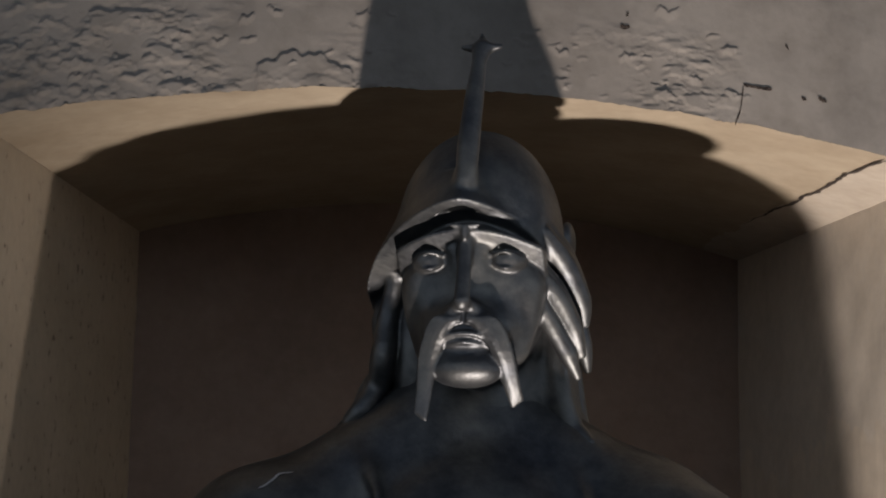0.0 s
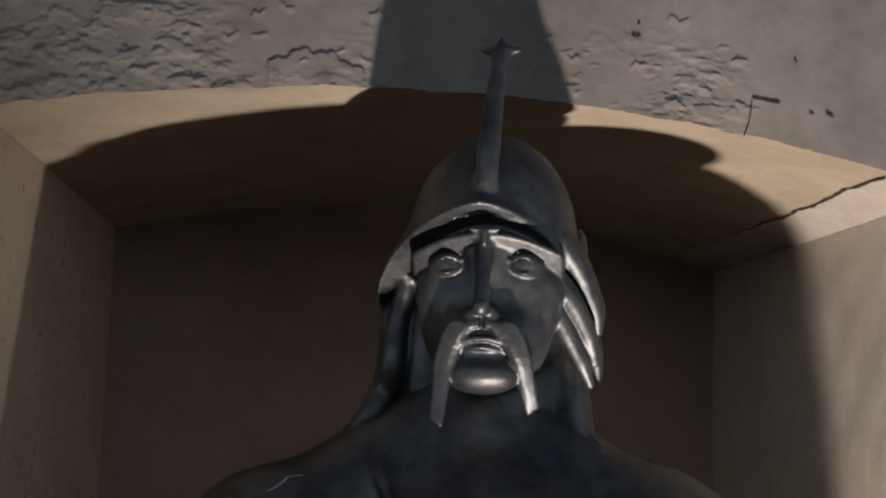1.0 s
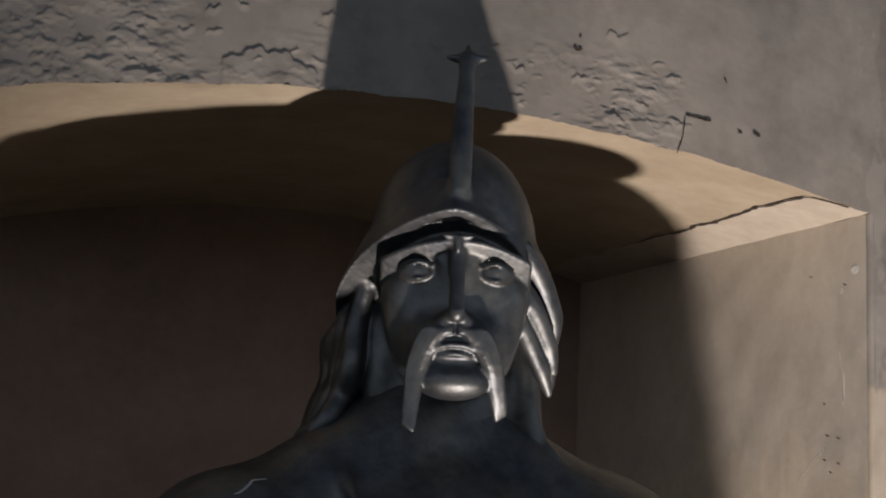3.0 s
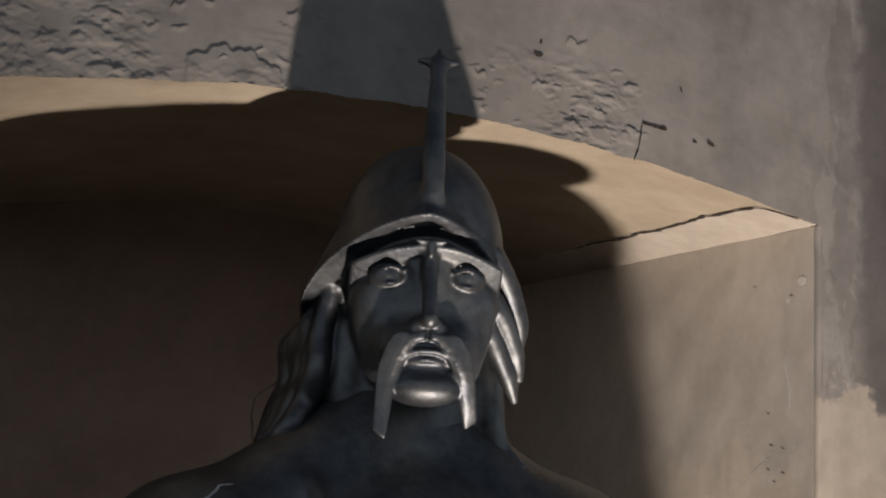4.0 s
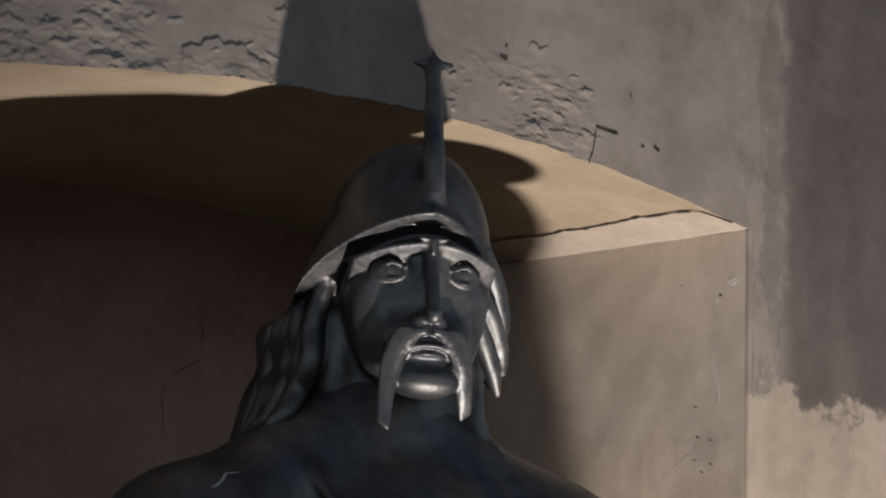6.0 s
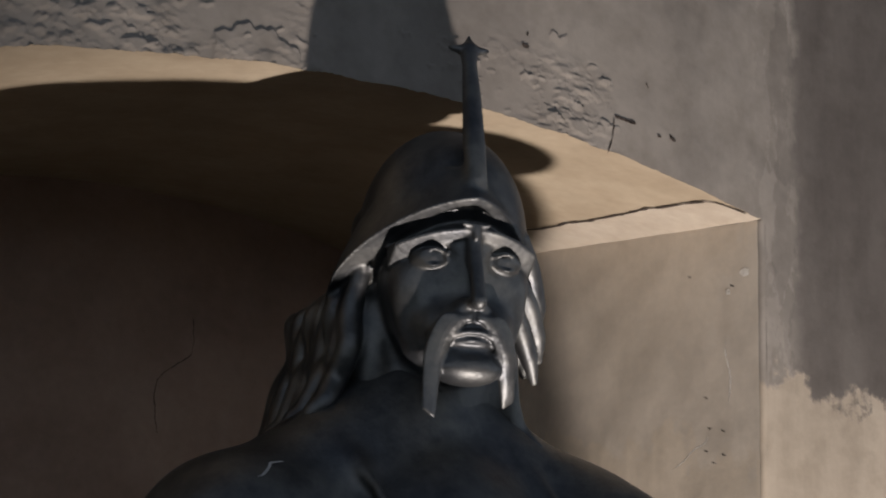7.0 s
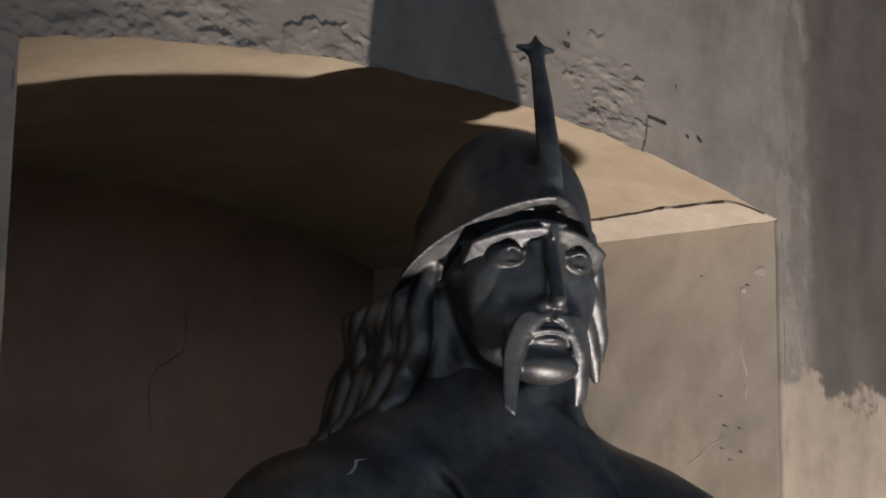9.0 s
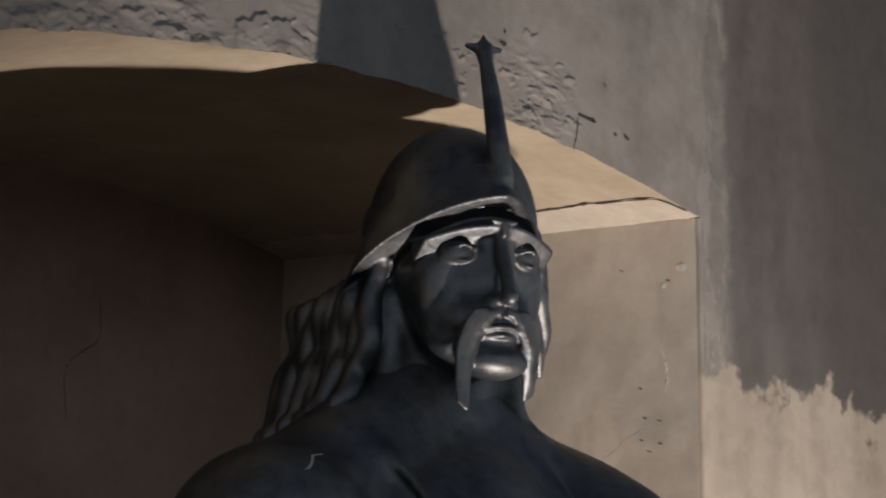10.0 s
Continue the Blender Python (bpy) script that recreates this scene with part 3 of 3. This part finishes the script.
    # helmet: dome, rim, boss at the side
    shell = egg((-0.002, 0.012, 0.085), (0.078, 0.094, 0.104))
    c.put((lambda x, y, z: np.maximum(shell[0](x, y, z), 0.112 - 0.555 * np.clip(y + 0.112, 0, 0.16) - 0.06 * np.abs(x) - z), shell[1], shell[2]), 0.003)
    c.put(brim(dict(front=0.106, slope=0.555, prow=1.42, cx=-0.005, rx=0.105, ry=0.114, cy=0.010, lean=4.8, thick=0.085, high=0.052)), 0.004)
    c.both(lambda s: egg((s * 0.075, 0.034 if s < 0 else 0.056, 0.090), (0.008, 0.019, 0.021)), 0.004)
    # crest rod with a star
    strand(c, [(0, -0.086, 0.120), (0, -0.076, 0.155), (0.002, -0.060, 0.205), (0.004, -0.043, 0.250)], (0.0095, 0.0105, 0.0088, 0.0064), 0.006)
    c.put(rod((0.004, -0.043, 0.248), (0.005, -0.039, 0.257), 0.007, 0.009), 0.004)
    for dx, dz, r in ((-0.0175, 0.001, 0.0028), (0.0175, 0.001, 0.0028), (0, 0.0125, 0.0022)):
        c.put(rod((0.005, -0.038, 0.257), (0.005 + dx, -0.038, 0.258 + dz), 0.0062, r), 0.003)
    # hair: locks swept back from the rim on one side, a falling mass on the other
    c.put(egg((-0.008, 0.055, -0.030), (0.082, 0.060, 0.120)), 0.01)
    for top, mid, low, tip, r in (
        ((0.060, -0.028, 0.088), (0.077, -0.004, 0.064), (0.090, 0.014, 0.034), (0.095, 0.022, 0.010), 0.0152),
        ((0.056, -0.030, 0.052), (0.073, -0.016, 0.030), (0.087, -0.002, 0.002), (0.094, 0.008, -0.022), 0.0124),
        ((0.054, -0.026, 0.030), (0.068, -0.012, 0.004), (0.081, 0.000, -0.020), (0.090, 0.008, -0.042), 0.0118),
        ((0.060, 0.014, 0.070), (0.080, 0.034, 0.030), (0.090, 0.044, -0.004), (0.095, 0.050, -0.030), 0.0125),
    ):
        for side in (-0.55, 0.55):
            push = Vector((0.25 * side * r, -0.3 * side * r, -0.75 * side * r))
            strand(c, [Vector(top) + push, Vector(mid) + push, Vector(low) + push, Vector(tip) + push * 0.4], (r * 0.62, r * 0.78, r * 0.72, r * 0.34), 0.0016)
    for i in range(8):
        y = 0.026 + 0.014 * i
        w = 0.0035 * math.sin(2.3 * i)
        strand(c, [(0.066, y, 0.020), (0.070 + w, y, -0.030), (0.074 + w, y + 0.004, -0.062), (0.082, y + 0.006, -0.086), (0.092, y + 0.002, -0.098), (0.101 + w, y - 0.004, -0.104)], (0.008, 0.011, 0.011, 0.011, 0.010, 0.006), 0.006)
    c.put(egg((0.058, 0.050, -0.040), (0.026, 0.030, 0.056)), 0.010)
    c.put(egg((-0.064, 0.042, -0.020), (0.024, 0.042, 0.075)), 0.012)
    for i in range(9):
        y = 0.002 + 0.0140 * i
        w, u = 0.0035 * math.sin(2.3 * i), 0.005 * math.sin(1.7 * i + 1)
        out = -0.074 - 0.003 * i
        strand(
            c,
            [(out - 0.006, y, 0.050 - 0.004 * i), (out - 0.014 + w, y + 0.006 + u, 0.012), (out - 0.016 - w, y + 0.006 - u, -0.024), (out - 0.024 + w, y + 0.010 + u, -0.052), (out - 0.036 + 1.4 * w, y + 0.008 - 0.5 * u, -0.074 - 0.003 * i), (out - 0.046 + 2 * w, y + 0.008, -0.084 - 0.003 * i), (out - 0.052 + 2 * w, y + 0.008, -0.096 - 0.003 * i)],
            (0.008, 0.0110, 0.0110, 0.0115, 0.0110, 0.0090, 0.004),
            0.004,
        )
    return c.skin()


def in_body(x, y, z):
    """A place of the world in the frame of the body."""
    return BODY.inverted() @ Vector((x, y, z))


def body(low, high, step):
    c = Clay((-0.42, -0.46, low), (0.42, 0.26, high), step)
    c.put(egg((0, 0.02, -0.38), (0.205, 0.115, 0.26)))
    c.put(egg((0.03, 0.02, -0.58), (0.24, 0.12, 0.34)), 0.04)
    c.put(rod((0, 0.03, -0.10), (0, 0.02, -0.22), 0.055, 0.085), 0.03)
    c.put(egg((0, -0.020, -0.278), (0.13, 0.090, 0.125)), 0.06)
    c.put(rod((-0.030, 0.006, -0.125), (-0.110, 0.004, -0.196), 0.040, 0.040), 0.03)
    c.put(rod((0, 0.022, -0.10), (0, 0.012, -0.20), 0.044, 0.052), 0.02)
    for s in (-1, 1):
        out, size = (0.182, 1.0) if s < 0 else (0.162, 0.90)
        c.put(rod((s * 0.02, 0.030, -0.100 if s < 0 else -0.105), (s * out, 0.012, -0.220 if s < 0 else -0.206), 0.048, 0.062), 0.04)
        c.put(egg((s * out, -0.010 if s < 0 else 0.004, -0.234 if s < 0 else -0.222), (0.080 * size, 0.076 * size, 0.083)), 0.03)
        if s > 0:
            c.put(egg((0.180, -0.030, -0.232), (0.066, 0.066, 0.070)), 0.03)
            # unseen lump, added to round out the shoulder's shadow on the soffit
            c.put(egg(in_body(0.300, -0.135, 1.800), (0.048, 0.048, 0.048)), 0.03)
        if s < 0:
            # unseen west arm, spread to set the shadow edge on the west side
            strand(c, [(-0.200, 0.01, -0.24), (-0.256, 0.0, -0.36), (-0.290, -0.05, -0.55), (-0.275, -0.16, -0.80), (-0.21, -0.24, -1.05)], (0.072, 0.068, 0.064, 0.060, 0.06), 0.03)
    # unseen filling that closes the light gap beside the west arm
    c.put(rod((-0.19, 0.0, -0.30), (-0.215, -0.03, -0.60), 0.07, 0.07), 0.04)
    c.put(rod((-0.215, -0.03, -0.60), (-0.20, -0.10, -1.00), 0.07, 0.07), 0.04)
    c.put(rod((0, 0.03, -0.5), (0, 0.03, -1.50), 0.17, 0.24), 0.05)
    c.put(egg((-0.02, 0.0, -0.90), (0.24, 0.19, 0.42)), 0.05)
    # the arm held out: unseen, placed to cast the shadow edge on the east side
    strand(c, [in_body(*p) for p in ((0.262, -0.080, 1.76), (0.306, -0.120, 1.69), (0.350, -0.150, 1.58), (0.382, -0.175, 1.45), (0.402, -0.195, 1.27), (0.41, -0.22, 1.05))], (0.060, 0.060, 0.060, 0.060, 0.060, 0.06), 0.03)
    # unseen cloak between the arm and the body, added to stop light leaking through
    for a, b, r in (((0.21, -0.06, 1.70), (0.23, -0.10, 1.35), 0.075), ((0.23, -0.10, 1.35), (0.27, -0.16, 1.00), 0.09), ((0.27, -0.16, 1.00), (0.27, -0.12, 0.60), 0.10), ((0.27, -0.07, 1.70), (0.32, -0.10, 1.40), 0.075), ((0.32, -0.10, 1.40), (0.33, -0.14, 1.00), 0.085)):
        c.put(rod(in_body(*a), in_body(*b), r, r), 0.04)
    # unseen roll of cloak, added to keep the lamp off breast and neck
    strand(c, [in_body(*p) for p in ((-0.13, -0.15, 1.64), (-0.05, -0.19, 1.665), (0.04, -0.21, 1.706), (0.12, -0.22, 1.718), (0.19, -0.20, 1.70), (0.26, -0.16, 1.66))], (0.03, 0.035, 0.035, 0.035, 0.035, 0.03), 0.02)
    # collar round the neck and the edges of the cloak
    strand(c, [(-0.112, 0.000, -0.135), (-0.092, -0.044, -0.152), (-0.080, -0.086, -0.190), (-0.078, -0.110, -0.235), (-0.082, -0.118, -0.300)], (0.002, 0.003, 0.003, 0.003, 0.002), 0.018)
    strand(c, [(0.082, -0.010, -0.140), (0.096, -0.050, -0.170), (0.112, -0.086, -0.215), (0.118, -0.098, -0.290)], (0.002, 0.003, 0.003, 0.002), 0.018)
    for s in (-1, 1):
        strand(c, [(0.235 * s if s < 0 else 0.200, -0.025, -0.200), (0.190 * s if s < 0 else 0.155, -0.066, -0.235), (s * 0.12, -0.086, -0.275)], (0.002, 0.004, 0.003), 0.016)
    return c.skin()


HEAD = pose(0.0952, -0.0892, 2.005, 0, 0, -19)
BODY = pose(0.093, -0.066, 2.027, 0, 0, -10)
verts, faces, total = [], [], 0
for (v, f), m in ((head(), HEAD), (body(-0.36, -0.05, 0.0028), BODY), (body(-1.52, -0.355, 0.010), BODY)):
    r = np.array(m)
    verts.append(v @ r[:3, :3].T + r[:3, 3])
    faces.append(f + total)
    total += len(v)
verts, faces = np.concatenate(verts), np.concatenate(faces)
line = smooth_line([(-0.1036, 1.8522, 0), (-0.0979, 1.8545, 0), (-0.0887, 1.8619, 0), (-0.0840, 1.8662, 0), (-0.0716, 1.8683, 0)], 6)
near = verts[(abs(verts[:, 0] + 0.088) < 0.05) & (abs(verts[:, 2] - 1.86) < 0.05) & (verts[:, 1] < -0.04)]
strip, bits = ribbon([(p.x, p.y) for p in line], [0.0010 * (0.25 + 0.75 * math.sin(math.pi * (i + 0.6) / (len(line) + 0.2))) for i in range(len(line))])
strip = np.array([(p.x, near[((near[:, 0] - p.x) ** 2 + (near[:, 2] - p.y) ** 2).argmin(), 1] - 0.0012, p.y) for p in strip])
bits = np.array(bits) + len(verts)
scratched = np.concatenate([np.zeros(len(faces), np.int32), np.ones(len(bits), np.int32)])
verts, faces = np.concatenate([verts, strip]), np.concatenate([faces, bits])
data = bpy.data.meshes.new("statue")
data.from_pydata(verts.tolist(), [], faces.tolist())
data.materials.append(BRONZE)
data.materials.append(SCRATCH)
data.polygons.foreach_set("material_index", scratched)
data.polygons.foreach_set("use_smooth", [True] * len(data.polygons))
statue = new("statue", data)
tagged(statue, "dark bronze statue of a moustached warrior in a spiked helmet", "statue")
